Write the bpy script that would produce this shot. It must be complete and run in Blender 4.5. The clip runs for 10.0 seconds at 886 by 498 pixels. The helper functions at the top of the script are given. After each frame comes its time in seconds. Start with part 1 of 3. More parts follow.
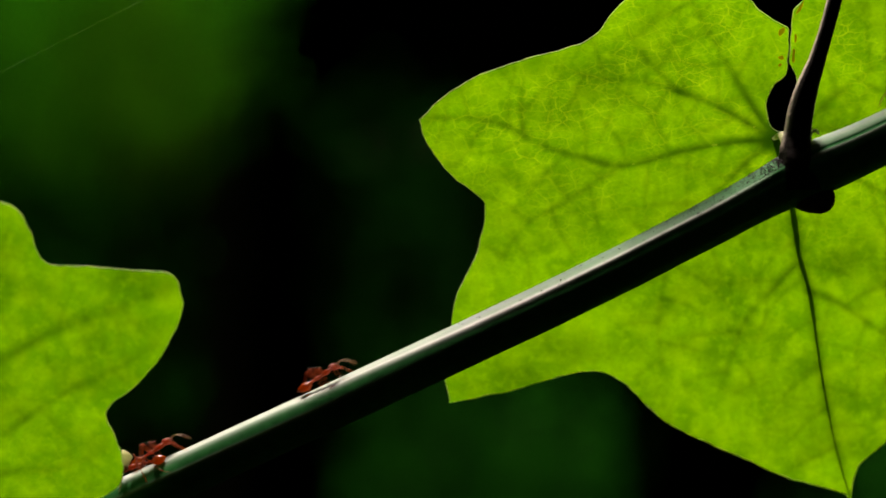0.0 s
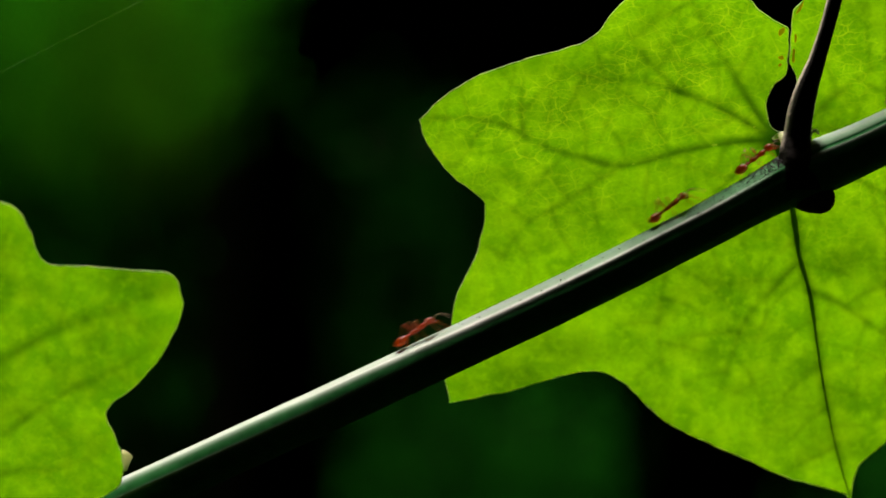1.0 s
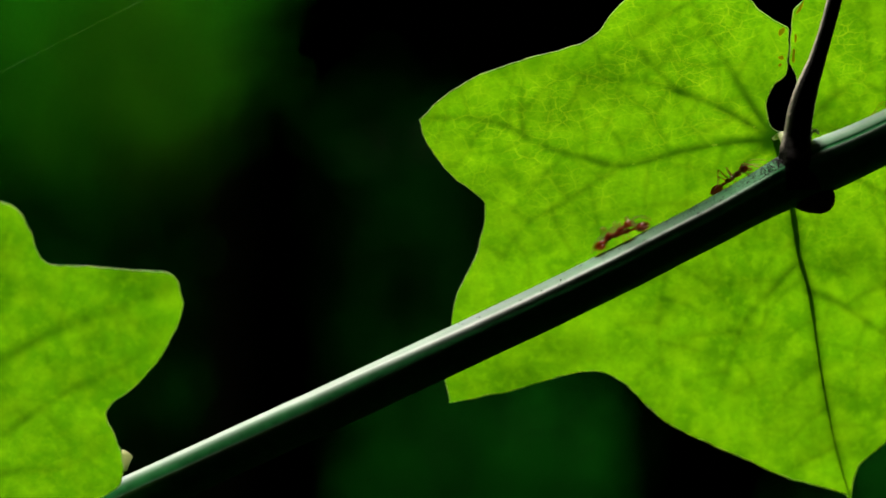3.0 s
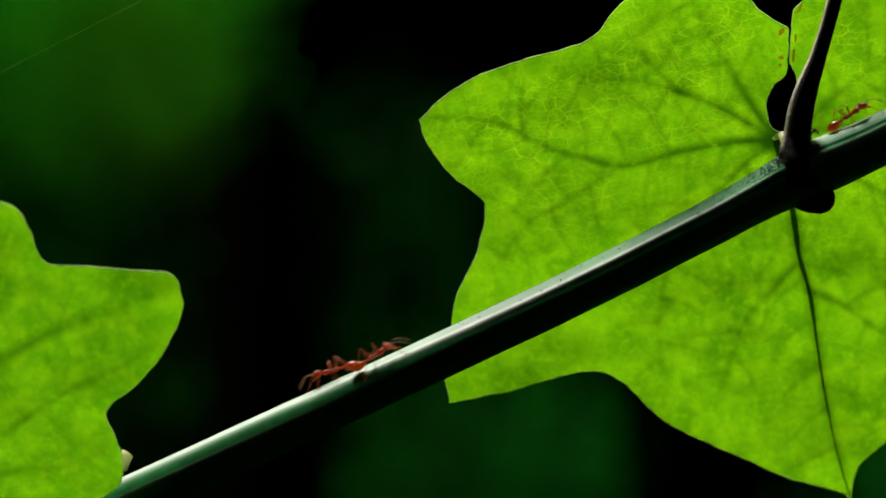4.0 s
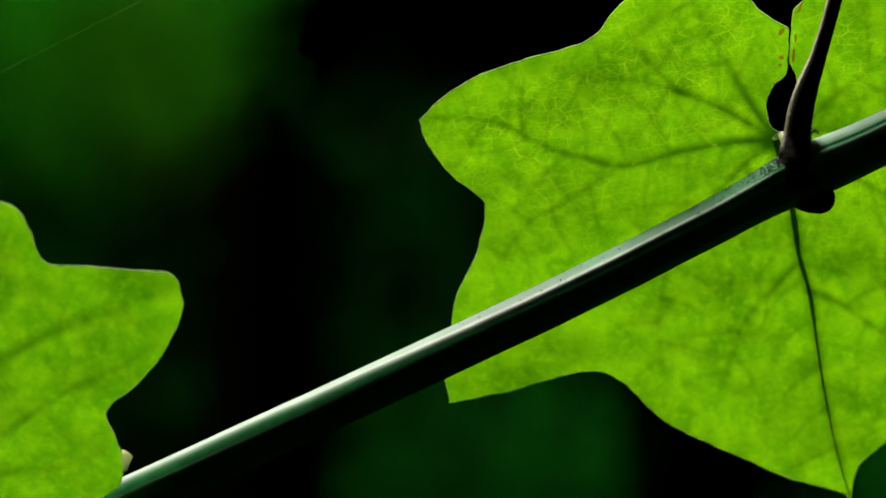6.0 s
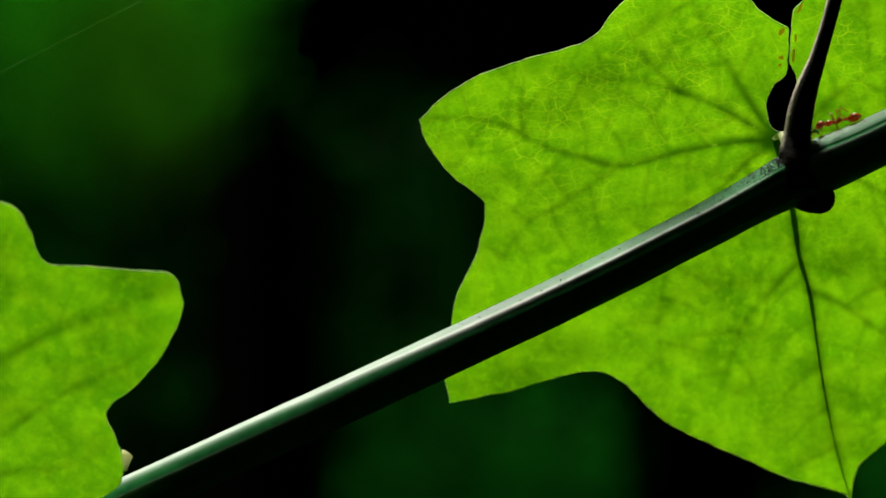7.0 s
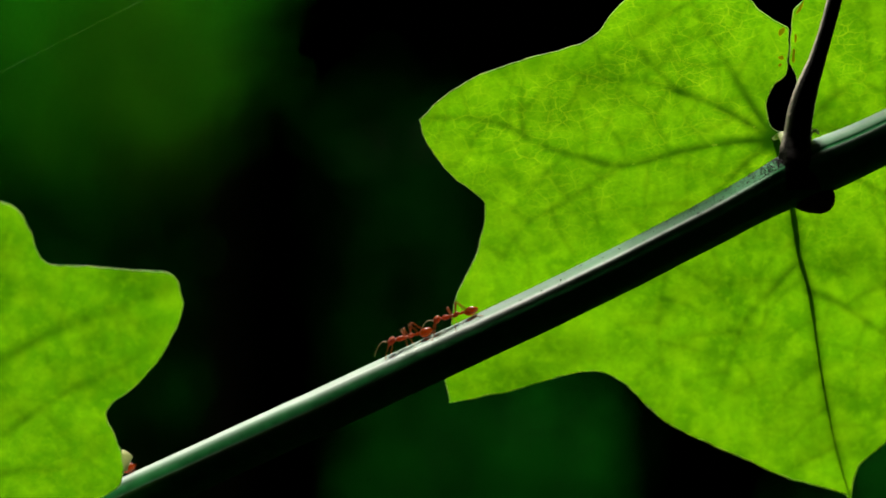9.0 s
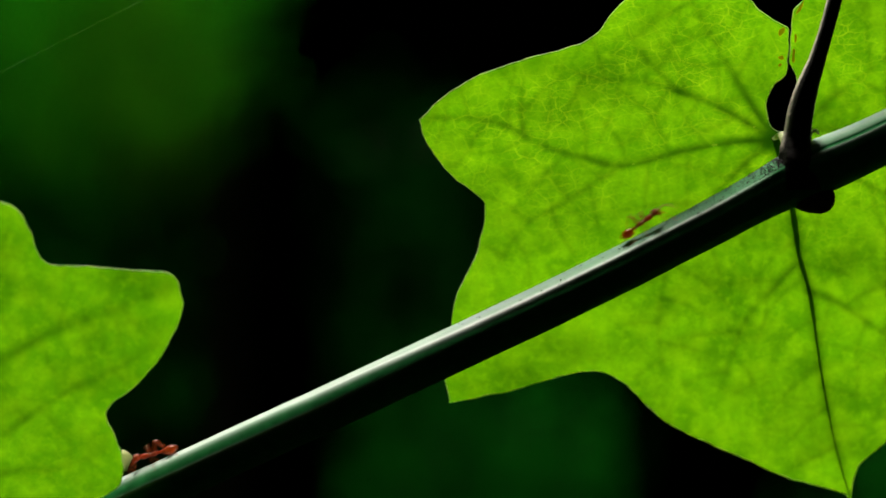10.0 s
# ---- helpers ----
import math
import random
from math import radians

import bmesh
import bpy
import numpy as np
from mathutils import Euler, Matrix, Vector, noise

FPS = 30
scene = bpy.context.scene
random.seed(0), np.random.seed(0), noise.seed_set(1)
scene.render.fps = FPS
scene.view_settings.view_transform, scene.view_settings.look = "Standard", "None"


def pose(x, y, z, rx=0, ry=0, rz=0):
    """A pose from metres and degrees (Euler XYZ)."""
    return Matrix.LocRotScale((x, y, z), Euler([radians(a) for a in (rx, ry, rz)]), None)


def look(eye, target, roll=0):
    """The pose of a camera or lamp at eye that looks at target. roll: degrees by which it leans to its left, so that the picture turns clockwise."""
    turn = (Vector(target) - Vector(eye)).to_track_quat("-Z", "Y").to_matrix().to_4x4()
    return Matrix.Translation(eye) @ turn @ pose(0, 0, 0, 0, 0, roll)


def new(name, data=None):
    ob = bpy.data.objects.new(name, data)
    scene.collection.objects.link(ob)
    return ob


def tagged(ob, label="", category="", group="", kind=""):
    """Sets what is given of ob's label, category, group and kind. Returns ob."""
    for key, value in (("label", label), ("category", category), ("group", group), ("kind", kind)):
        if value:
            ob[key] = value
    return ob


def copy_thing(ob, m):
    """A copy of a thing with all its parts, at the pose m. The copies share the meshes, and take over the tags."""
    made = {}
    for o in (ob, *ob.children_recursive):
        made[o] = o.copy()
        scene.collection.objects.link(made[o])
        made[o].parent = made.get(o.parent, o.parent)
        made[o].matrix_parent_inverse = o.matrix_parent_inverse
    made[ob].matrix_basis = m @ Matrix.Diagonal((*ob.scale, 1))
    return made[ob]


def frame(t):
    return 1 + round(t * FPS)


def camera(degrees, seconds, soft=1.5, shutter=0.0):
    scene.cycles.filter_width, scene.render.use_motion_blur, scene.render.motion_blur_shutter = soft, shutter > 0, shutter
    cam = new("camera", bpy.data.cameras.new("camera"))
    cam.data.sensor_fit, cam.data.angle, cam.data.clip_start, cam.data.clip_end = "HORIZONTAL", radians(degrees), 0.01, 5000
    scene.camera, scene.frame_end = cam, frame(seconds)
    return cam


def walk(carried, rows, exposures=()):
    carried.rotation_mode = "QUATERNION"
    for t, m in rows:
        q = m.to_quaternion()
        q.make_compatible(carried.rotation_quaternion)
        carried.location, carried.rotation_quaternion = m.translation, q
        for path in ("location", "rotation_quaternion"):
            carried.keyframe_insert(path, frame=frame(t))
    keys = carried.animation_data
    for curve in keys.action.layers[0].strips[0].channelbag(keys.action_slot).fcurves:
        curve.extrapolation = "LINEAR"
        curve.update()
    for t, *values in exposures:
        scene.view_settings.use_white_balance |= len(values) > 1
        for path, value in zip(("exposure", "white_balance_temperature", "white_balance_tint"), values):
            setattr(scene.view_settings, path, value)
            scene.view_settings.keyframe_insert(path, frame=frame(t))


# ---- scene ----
from mathutils.geometry import delaunay_2d_cdt

# ---- the lens: a long close-up lens, still, level, half a metre from the stem ----
EYE = Vector((0.0, -0.4446, 1.3))
cam = camera(20, 10.0, soft=1.5, shutter=0.3)
cam.data.dof.use_dof = True
cam.data.dof.focus_distance = 0.4525
cam.data.dof.aperture_fstop = 9.5
HELD = look(EYE, (0.0, 0.0, 1.3))
walk(cam, [(0.0, HELD), (10.0, HELD)], exposures=[(0.0, 0.5, 7250, 29), (0.5, 0.51, 7000, 24), (1.0, 0.52, 6900, 20), (2.0, 0.53, 6750, 16), (3.5, 0.55, 6500, 10), (10.0, 0.55, 6500, 9)])

# ---- daylight, high and from behind, through the gap in an added dome ----
SUN_HIGH, SUN_TURN = 68.0, -8.0
world = bpy.data.worlds.new("world")
scene.world = world
world.use_nodes = True
sky = world.node_tree.nodes.new("ShaderNodeTexSky")
sky.sky_type, sky.sun_disc = "NISHITA", False
sky.dust_density = 7.0
sky.sun_elevation, sky.sun_rotation = radians(SUN_HIGH), radians(SUN_TURN)
world.node_tree.links.new(sky.outputs["Color"], world.node_tree.nodes["Background"].inputs["Color"])
world.node_tree.nodes["Background"].inputs["Strength"].default_value = 0.14
sun_data = bpy.data.lights.new("sun", "SUN")
sun_data.energy, sun_data.angle, sun_data.color = 5.0, radians(9.0), (1.0, 0.96, 0.88)
sun = new("sun", sun_data)
e, a = radians(SUN_HIGH), radians(SUN_TURN)
sun.matrix_world = look((0, 0, 0), (-math.sin(a) * math.cos(e), -math.cos(a) * math.cos(e), -math.sin(e)))


# ---- materials ----
def material(name):
    m = bpy.data.materials.new(name)
    m.use_nodes = True
    m.node_tree.nodes.clear()
    return m, m.node_tree.nodes, m.node_tree.links


def put(nodes, kind, **values):
    n = nodes.new("ShaderNode" + kind)
    for key, value in values.items():
        n.inputs[key.replace("_", " ")].default_value = value
    return n


def ramp(nodes, links, source, stops):
    r = nodes.new("ShaderNodeValToRGB")
    el = r.color_ramp.elements
    while len(el) < len(stops):
        el.new(0.5)
    for k, (at, colour) in enumerate(stops):
        el[k].position, el[k].color = at, (*colour, 1)
    links.new(source, r.inputs["Fac"])
    return r.outputs["Color"]


def mixed(nodes, links, how, fac, one, two):
    n = nodes.new("ShaderNodeMix")
    n.data_type, n.blend_type = "RGBA", how
    for slot, v in ((0, fac), (6, one), (7, two)):
        if isinstance(v, (int, float)):
            n.inputs[slot].default_value = v
        elif isinstance(v, tuple):
            n.inputs[slot].default_value = (*v, 1)
        else:
            links.new(v, n.inputs[slot])
    return n.outputs[2]


def blade_material(name, thin, deep, net, clear, isle_tint, fade):
    """A thin leaf: light that falls on one face glows through the other; fine net of veins, mottled flesh, waxy skin."""
    m, nodes, links = material(name)
    out = put(nodes, "OutputMaterial")
    co = nodes.new("ShaderNodeTexCoord").outputs["Object"]
    bend = put(nodes, "TexNoise", Scale=260.0, Detail=2.0)
    links.new(co, bend.inputs["Vector"])
    warped = mixed(nodes, links, "LINEAR_LIGHT", 0.0009, co, bend.outputs["Color"])
    mottle = put(nodes, "TexNoise", Scale=75.0, Detail=4.0, Roughness=0.6)
    links.new(co, mottle.inputs["Vector"])
    body = ramp(nodes, links, mottle.outputs["Fac"], [(0.32, deep), (0.68, thin)])
    grain = put(nodes, "TexNoise", Scale=900.0, Detail=2.0)
    links.new(co, grain.inputs["Vector"])
    body = mixed(nodes, links, "MULTIPLY", 0.5, body, ramp(nodes, links, grain.outputs["Fac"], [(0.3, (0.72, 0.76, 0.7)), (0.7, (1, 1, 1))]))
    patch = put(nodes, "TexNoise", Scale=55.0, Detail=1.0)
    links.new(co, patch.inputs["Vector"])
    shown = ramp(nodes, links, patch.outputs["Fac"], [(0.34, (0.4, 0.4, 0.4)), (0.56, (1, 1, 1))])
    broken = put(nodes, "TexNoise", Scale=150.0, Detail=2.0)
    links.new(co, broken.inputs["Vector"])
    shown = mixed(nodes, links, "MULTIPLY", 1.0, shown, ramp(nodes, links, broken.outputs["Fac"], [(0.36, (0.25, 0.25, 0.25)), (0.60, (1, 1, 1))]))
    axes = nodes.new("ShaderNodeSeparateXYZ")
    links.new(co, axes.inputs["Vector"])
    rise = put(nodes, "MapRange")
    rise.inputs["From Min"].default_value, rise.inputs["From Max"].default_value = fade
    links.new(axes.outputs["Y"], rise.inputs["Value"])
    shown = mixed(nodes, links, "MULTIPLY", 1.0, shown, ramp(nodes, links, rise.outputs["Result"], [(0.0, (0.22, 0.22, 0.22)), (1.0, (1, 1, 1))]))
    sway = put(nodes, "TexNoise", Scale=130.0, Detail=1.0)
    links.new(co, sway.inputs["Vector"])
    swayed = mixed(nodes, links, "LINEAR_LIGHT", 0.0016, warped, sway.outputs["Color"])
    # soft yellow islands of thin flesh between the veins
    for scale, low, high, pull in ((190.0, 0.46, 0.70, 0.55), (620.0, 0.50, 0.72, 0.5)):
        isle = put(nodes, "TexNoise", Scale=scale, Detail=2.0, Roughness=0.6)
        links.new(co, isle.inputs["Vector"])
        body = mixed(nodes, links, "MIX", ramp(nodes, links, isle.outputs["Fac"], [(low, (0, 0, 0)), (high, (pull,) * 3)]), body, isle_tint)
    # the net in three orders of meshes: (meshes a metre, stretch, turn, vein's half width, strength, colour)
    for scale, stretch, turn, vein, pull, tint in ((140.0, 0.62, 70, 0.16, 0.5, deep), (520.0, 0.48, 62, 0.05, 0.52 * clear, net), (1150.0, 0.75, -20, 0.10, 0.3 * clear, net)):
        laid = put(nodes, "Mapping")
        laid.inputs["Rotation"].default_value = (0, 0, radians(turn))
        laid.inputs["Scale"].default_value = (stretch, 1.0, 1.0)
        links.new(swayed, laid.inputs["Vector"])
        v = put(nodes, "TexVoronoi", Scale=scale, Randomness=0.88)
        v.voronoi_dimensions, v.feature = "2D", "DISTANCE_TO_EDGE"
        links.new(laid.outputs["Vector"], v.inputs["Vector"])
        line = ramp(nodes, links, v.outputs["Distance"], [(vein * 0.35, (pull,) * 3), (vein, (0, 0, 0))])
        body = mixed(nodes, links, "MIX", mixed(nodes, links, "MULTIPLY", 1.0, line, shown), body, tint)
    blotch = put(nodes, "TexNoise", Scale=420.0, Detail=4.0, Roughness=0.7)
    links.new(co, blotch.inputs["Vector"])
    body = mixed(nodes, links, "MULTIPLY", 0.8, body, ramp(nodes, links, blotch.outputs["Fac"], [(0.33, (0.66, 0.72, 0.6)), (0.66, (1.0, 1.0, 1.0))]))
    ducts = nodes.new("ShaderNodeAttribute")
    ducts.attribute_name = "vein_density"
    body = mixed(nodes, links, "MULTIPLY", ducts.outputs["Fac"], body, (0.12, 0.21, 0.15))
    shine = put(nodes, "BsdfGlossy", Roughness=0.45, Color=(0.6, 0.65, 0.6, 1))
    face = put(nodes, "BsdfDiffuse", Color=(0.04, 0.12, 0.006, 1))
    through_ = put(nodes, "BsdfTranslucent")
    links.new(body, through_.inputs["Color"])
    bump = put(nodes, "Bump", Strength=0.25, Distance=0.0002)
    links.new(grain.outputs["Fac"], bump.inputs["Height"])
    for n in (shine, face):
        links.new(bump.outputs["Normal"], n.inputs["Normal"])
    add = nodes.new("ShaderNodeAddShader")
    links.new(face.outputs[0], add.inputs[0])
    links.new(through_.outputs[0], add.inputs[1])
    skin = put(nodes, "MixShader", Fac=0.015)
    links.new(add.outputs[0], skin.inputs[1])
    links.new(shine.outputs[0], skin.inputs[2])
    links.new(skin.outputs[0], out.inputs["Surface"])
    return m


def solid(name, low, high, scale, rough, bump=0.3, fine=4.0, depth=0.0002, through_colour=None, through_part=0.0, coat=0.0, shine=0.5, lit_pale=None):
    """An opaque or partly translucent surface with two scales of colour and relief."""
    m, nodes, links = material(name)
    out = put(nodes, "OutputMaterial")
    co = nodes.new("ShaderNodeTexCoord").outputs["Object"]
    big = put(nodes, "TexNoise", Scale=scale, Detail=5.0, Roughness=0.6)
    small = put(nodes, "TexNoise", Scale=scale * fine, Detail=3.0)
    for n in (big, small):
        links.new(co, n.inputs["Vector"])
    colour = ramp(nodes, links, big.outputs["Fac"], [(0.3, low), (0.7, high)])
    colour = mixed(nodes, links, "MULTIPLY", 0.6, colour, ramp(nodes, links, small.outputs["Fac"], [(0.3, (0.55, 0.55, 0.55)), (0.65, (1, 1, 1))]))
    if lit_pale:
        lit_amount = nodes.new("ShaderNodeAttribute")
        lit_amount.attribute_name = "lit_pale"
        colour = mixed(nodes, links, "MIX", lit_amount.outputs["Fac"], colour, lit_pale)
    p = put(nodes, "BsdfPrincipled", Roughness=rough)
    p.inputs["Coat Weight"].default_value = coat
    p.inputs["Specular IOR Level"].default_value = shine
    links.new(colour, p.inputs["Base Color"])
    b = put(nodes, "Bump", Strength=bump, Distance=depth)
    links.new(small.outputs["Fac"], b.inputs["Height"])
    links.new(b.outputs["Normal"], p.inputs["Normal"])
    last = p.outputs[0]
    if through_part:
        t = put(nodes, "BsdfTranslucent", Color=(*through_colour, 1))
        mx = put(nodes, "MixShader", Fac=through_part)
        links.new(last, mx.inputs[1])
        links.new(t.outputs[0], mx.inputs[2])
        last = mx.outputs[0]
    links.new(last, out.inputs["Surface"])
    return m


BLADE = blade_material("leaf_blade", (0.112, 0.32, 0.0012), (0.050, 0.19, 0.0006), (0.28, 0.49, 0.006), 1.0, (0.168, 0.39, 0.0016), (-0.030, -0.004))
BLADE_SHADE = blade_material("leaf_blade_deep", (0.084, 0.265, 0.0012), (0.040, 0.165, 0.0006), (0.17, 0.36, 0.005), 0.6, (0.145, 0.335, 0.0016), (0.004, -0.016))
VEIN = solid("green_stalk", (0.04, 0.12, 0.015), (0.07, 0.18, 0.03), 300, 0.5)
FAINT = solid("faint_vein", (0.05, 0.10, 0.012), (0.08, 0.14, 0.02), 300, 0.5, through_colour=(0.96, 0.98, 0.85), through_part=1.0)
RIB = solid("leaf_rib", (0.03, 0.05, 0.01), (0.05, 0.07, 0.02), 300, 0.5, through_colour=(0.09, 0.17, 0.035), through_part=1.0)
EDGE = solid("leaf_edge", (0.55, 0.66, 0.5), (0.7, 0.8, 0.64), 500, 0.5, through_colour=(0.78, 0.95, 0.5), through_part=0.75)
SPOT = solid("leaf_spot", (0.2, 0.06, 0.01), (0.3, 0.1, 0.02), 900, 0.6, through_colour=(0.75, 0.32, 0.04), through_part=1.0)
# green skin of low shine; the pale tint also paints its sunlit top
BARK = solid("stem_skin", (0.008, 0.125, 0.026), (0.018, 0.19, 0.046), 60, 0.6, bump=0.25, fine=8, shine=0.02, lit_pale=(0.62, 0.67, 0.625))
# near black for the unlit front; the pale tint paints its sunlit edges
STALK = solid("stalk_skin", (0.005, 0.0045, 0.004), (0.013, 0.011, 0.009), 420, 0.75, bump=0.4, shine=0.05, lit_pale=(0.80, 0.73, 0.60))
BUD = solid("bud_skin", (0.02, 0.018, 0.014), (0.05, 0.042, 0.035), 300, 0.8, bump=0.5, shine=0.05)
PALE = solid("pale_scar", (0.46, 0.46, 0.28), (0.62, 0.62, 0.4), 400, 0.6, through_colour=(0.8, 0.85, 0.5), through_part=0.5)
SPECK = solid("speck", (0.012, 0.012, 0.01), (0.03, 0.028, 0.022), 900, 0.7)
ANT = solid("ant_shell", (0.12, 0.014, 0.0015), (0.26, 0.044, 0.004), 900, 0.3, bump=0.15, shine=0.28, through_colour=(1.0, 0.25, 0.012), through_part=0.32, depth=0.00005)
GASTER = solid("ant_gaster", (0.10, 0.011, 0.0015), (0.22, 0.034, 0.004), 700, 0.22, bump=0.15, shine=0.45, through_colour=(1.0, 0.33, 0.02), through_part=0.34, depth=0.00005)
LEG = solid("ant_leg", (0.19, 0.034, 0.006), (0.30, 0.07, 0.012), 900, 0.3, through_colour=(0.8, 0.26, 0.05), through_part=0.35, depth=0.00005)
FEELER = solid("ant_antenna", (0.30, 0.17, 0.08), (0.42, 0.27, 0.14), 900, 0.4, through_colour=(0.6, 0.4, 0.2), through_part=0.3, depth=0.00005)
EYE_BLACK = solid("ant_eye", (0.006, 0.004, 0.004), (0.012, 0.01, 0.008), 900, 0.15)
SILK = solid("silk", (0.5, 0.55, 0.45), (0.7, 0.75, 0.65), 40, 0.4)
# soil and woods nearly black: the shade on them is put into the colour
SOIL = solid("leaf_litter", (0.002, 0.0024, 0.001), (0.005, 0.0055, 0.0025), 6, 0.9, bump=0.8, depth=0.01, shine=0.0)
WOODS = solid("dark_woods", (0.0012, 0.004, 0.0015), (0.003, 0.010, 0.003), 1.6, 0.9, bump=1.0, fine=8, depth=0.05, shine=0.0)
# one foliage in four brightnesses: sun and shade on each bank put into colour
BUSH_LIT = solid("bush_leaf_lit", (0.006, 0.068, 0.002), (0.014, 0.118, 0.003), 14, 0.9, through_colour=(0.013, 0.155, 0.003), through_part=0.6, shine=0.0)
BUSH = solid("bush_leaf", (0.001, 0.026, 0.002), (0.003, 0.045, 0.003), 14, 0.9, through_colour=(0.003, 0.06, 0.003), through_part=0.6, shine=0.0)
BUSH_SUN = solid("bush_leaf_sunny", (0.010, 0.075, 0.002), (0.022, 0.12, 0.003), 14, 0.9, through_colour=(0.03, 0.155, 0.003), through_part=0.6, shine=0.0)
BUSH_DIM = solid("bush_leaf_dim", (0.0006, 0.013, 0.001), (0.0018, 0.023, 0.002), 14, 0.9, through_colour=(0.0016, 0.03, 0.002), through_part=0.6, shine=0.0)
TWIG = solid("twig", (0.03, 0.022, 0.015), (0.07, 0.05, 0.03), 30, 0.8)

MM = 0.001
BASE = Vector((0.0, 0.0, 1.3))


# ---- shapes ----
def mesh_of(name, bm, mat, smooth=True):
    bmesh.ops.recalc_face_normals(bm, faces=bm.faces)
    me = bpy.data.meshes.new(name)
    bm.to_mesh(me)
    bm.free()
    me.materials.append(mat)
    if smooth:
        me.polygons.foreach_set("use_smooth", [True] * len(me.polygons))
    return me


def part(name, bm, mat, parent, label="", smooth=True):
    ob = new(name, mesh_of(name, bm, mat, smooth))
    ob.parent = parent
    return tagged(ob, label)


def curve_through(points, steps):
    """A smooth line (Catmull-Rom) through points of any dimension; returns them finely spaced."""
    p = [np.array(q, float) for q in points]
    p = [2 * p[0] - p[1]] + p + [2 * p[-1] - p[-2]]
    line = []
    for i in range(1, len(p) - 2):
        for k in range(steps):
            t = k / steps
            line.append(0.5 * (2 * p[i] + (p[i + 1] - p[i - 1]) * t + (2 * p[i - 1] - 5 * p[i] + 4 * p[i + 1] - p[i + 2]) * t * t
                               + (3 * p[i] - p[i - 1] - 3 * p[i + 1] + p[i + 2]) * t ** 3))
    line.append(p[-2])
    return line


def swept(bm, rings, shape, sides=16, caps=True, toward=Vector((0, -1, 0))):
    """A tube: rings are (x, y, z, radius); shape(turn, way) scales the radius round it. turn 0 is up, 90 towards the lens."""
    loops = []
    for i, r in enumerate(rings):
        a, b = Vector(rings[max(i - 1, 0)][:3]), Vector(rings[min(i + 1, len(rings) - 1)][:3])
        t = (b - a).normalized()
        front = (toward - t * toward.dot(t)).normalized()
        up = front.cross(t)
        if up.z < 0 and abs(t.z) < 0.9:
            up = -up
        loop = []
        for k in range(sides):
            w = 2 * math.pi * k / sides
            rad = r[3] * shape(w, i / (len(rings) - 1))
            loop.append(bm.verts.new(Vector(r[:3]) + up * rad * math.cos(w) + front * rad * math.sin(w)))
        loops.append(loop)
    for p, q in zip(loops, loops[1:]):
        for k in range(sides):
            bm.faces.new((p[k], p[(k + 1) % sides], q[(k + 1) % sides], q[k]))
    if caps:
        bm.faces.new(loops[0])
        bm.faces.new(loops[-1])
    return bm


def round_one(turn, way):
    return 1.0


def tube(points, sides=8, steps=5, shape=round_one):
    return swept(bmesh.new(), [tuple(q) for q in curve_through(points, steps)], shape, sides)


def blob(centre, radii, turn=(0, 0, 0), rings=10, sides=14, taper=0.0, bm=None):
    """A rounded body, longer along x, that may narrow towards -x."""
    bm = bm or bmesh.new()
    m = Matrix.Translation(centre) @ Euler([radians(v) for v in turn]).to_matrix().to_4x4()
    made = bmesh.ops.create_uvsphere(bm, u_segments=sides, v_segments=rings, radius=1.0)["verts"]
    for v in made:
        x, y, z = v.co.z, v.co.y, v.co.x
        s = 1 - taper * max(0.0, -x) ** 1.4
        v.co = m @ Vector((x * radii[0], y * radii[1] * s, z * radii[2] * s))
    return bm


# ---- the vine: a ridged stem that climbs across, its node, bud and stalk ----
STEM_LINE = [(-420, 60, -1310, 5.5), (-405, 40, -700, 5.0), (-330, 10, -235, 4.6), (-150, 0, -87.4, 4.2), (-100, 0, -64.6, 4.15), (-55.2, 0, -44.1, 4.12), (-16.7, 0, -26.5, 4.12),
             (23.4, 0, -7.6, 4.12), (46.0, 0, 3.9, 4.1), (55.5, 0, 9.0, 4.3), (64.5, 0, 13.6, 5.0), (74.1, 0, 17.8, 4.75), (82.0, 0, 21.6, 4.6), (96, 0, 28.2, 4.55), (120, 0, 39.4, 4.5), (160, 0, 58, 4.5), (290, 10, 130, 4.2), (400, 30, 240, 3.6)]
RIDGES = ((-4, 0.035, 14), (122, 0.05, 15), (170, 0.04, 14), (215, 0.05, 15), (262, 0.05, 14), (310, 0.05, 15))
SIDES = 120


def between(u, marks, values):
    for a, b, p, q in zip(marks, marks[1:], values, values[1:]):
        if u <= b:
            return p + (q - p) * max(0.0, (u - a) / (b - a))
    return values[-1]


def crests(u):
    """Where the two pale crests on the near side lie round the stem at u, in degrees from its top, and the upper one's breadth."""
    return between(u, (-60, -13, 2, 25, 50), (30, 40, 48, 53, 55)), between(u, (-60, 0, 50), (74, 80, 88)), between(u, (-60, 0, 50), (14, 10, 7))


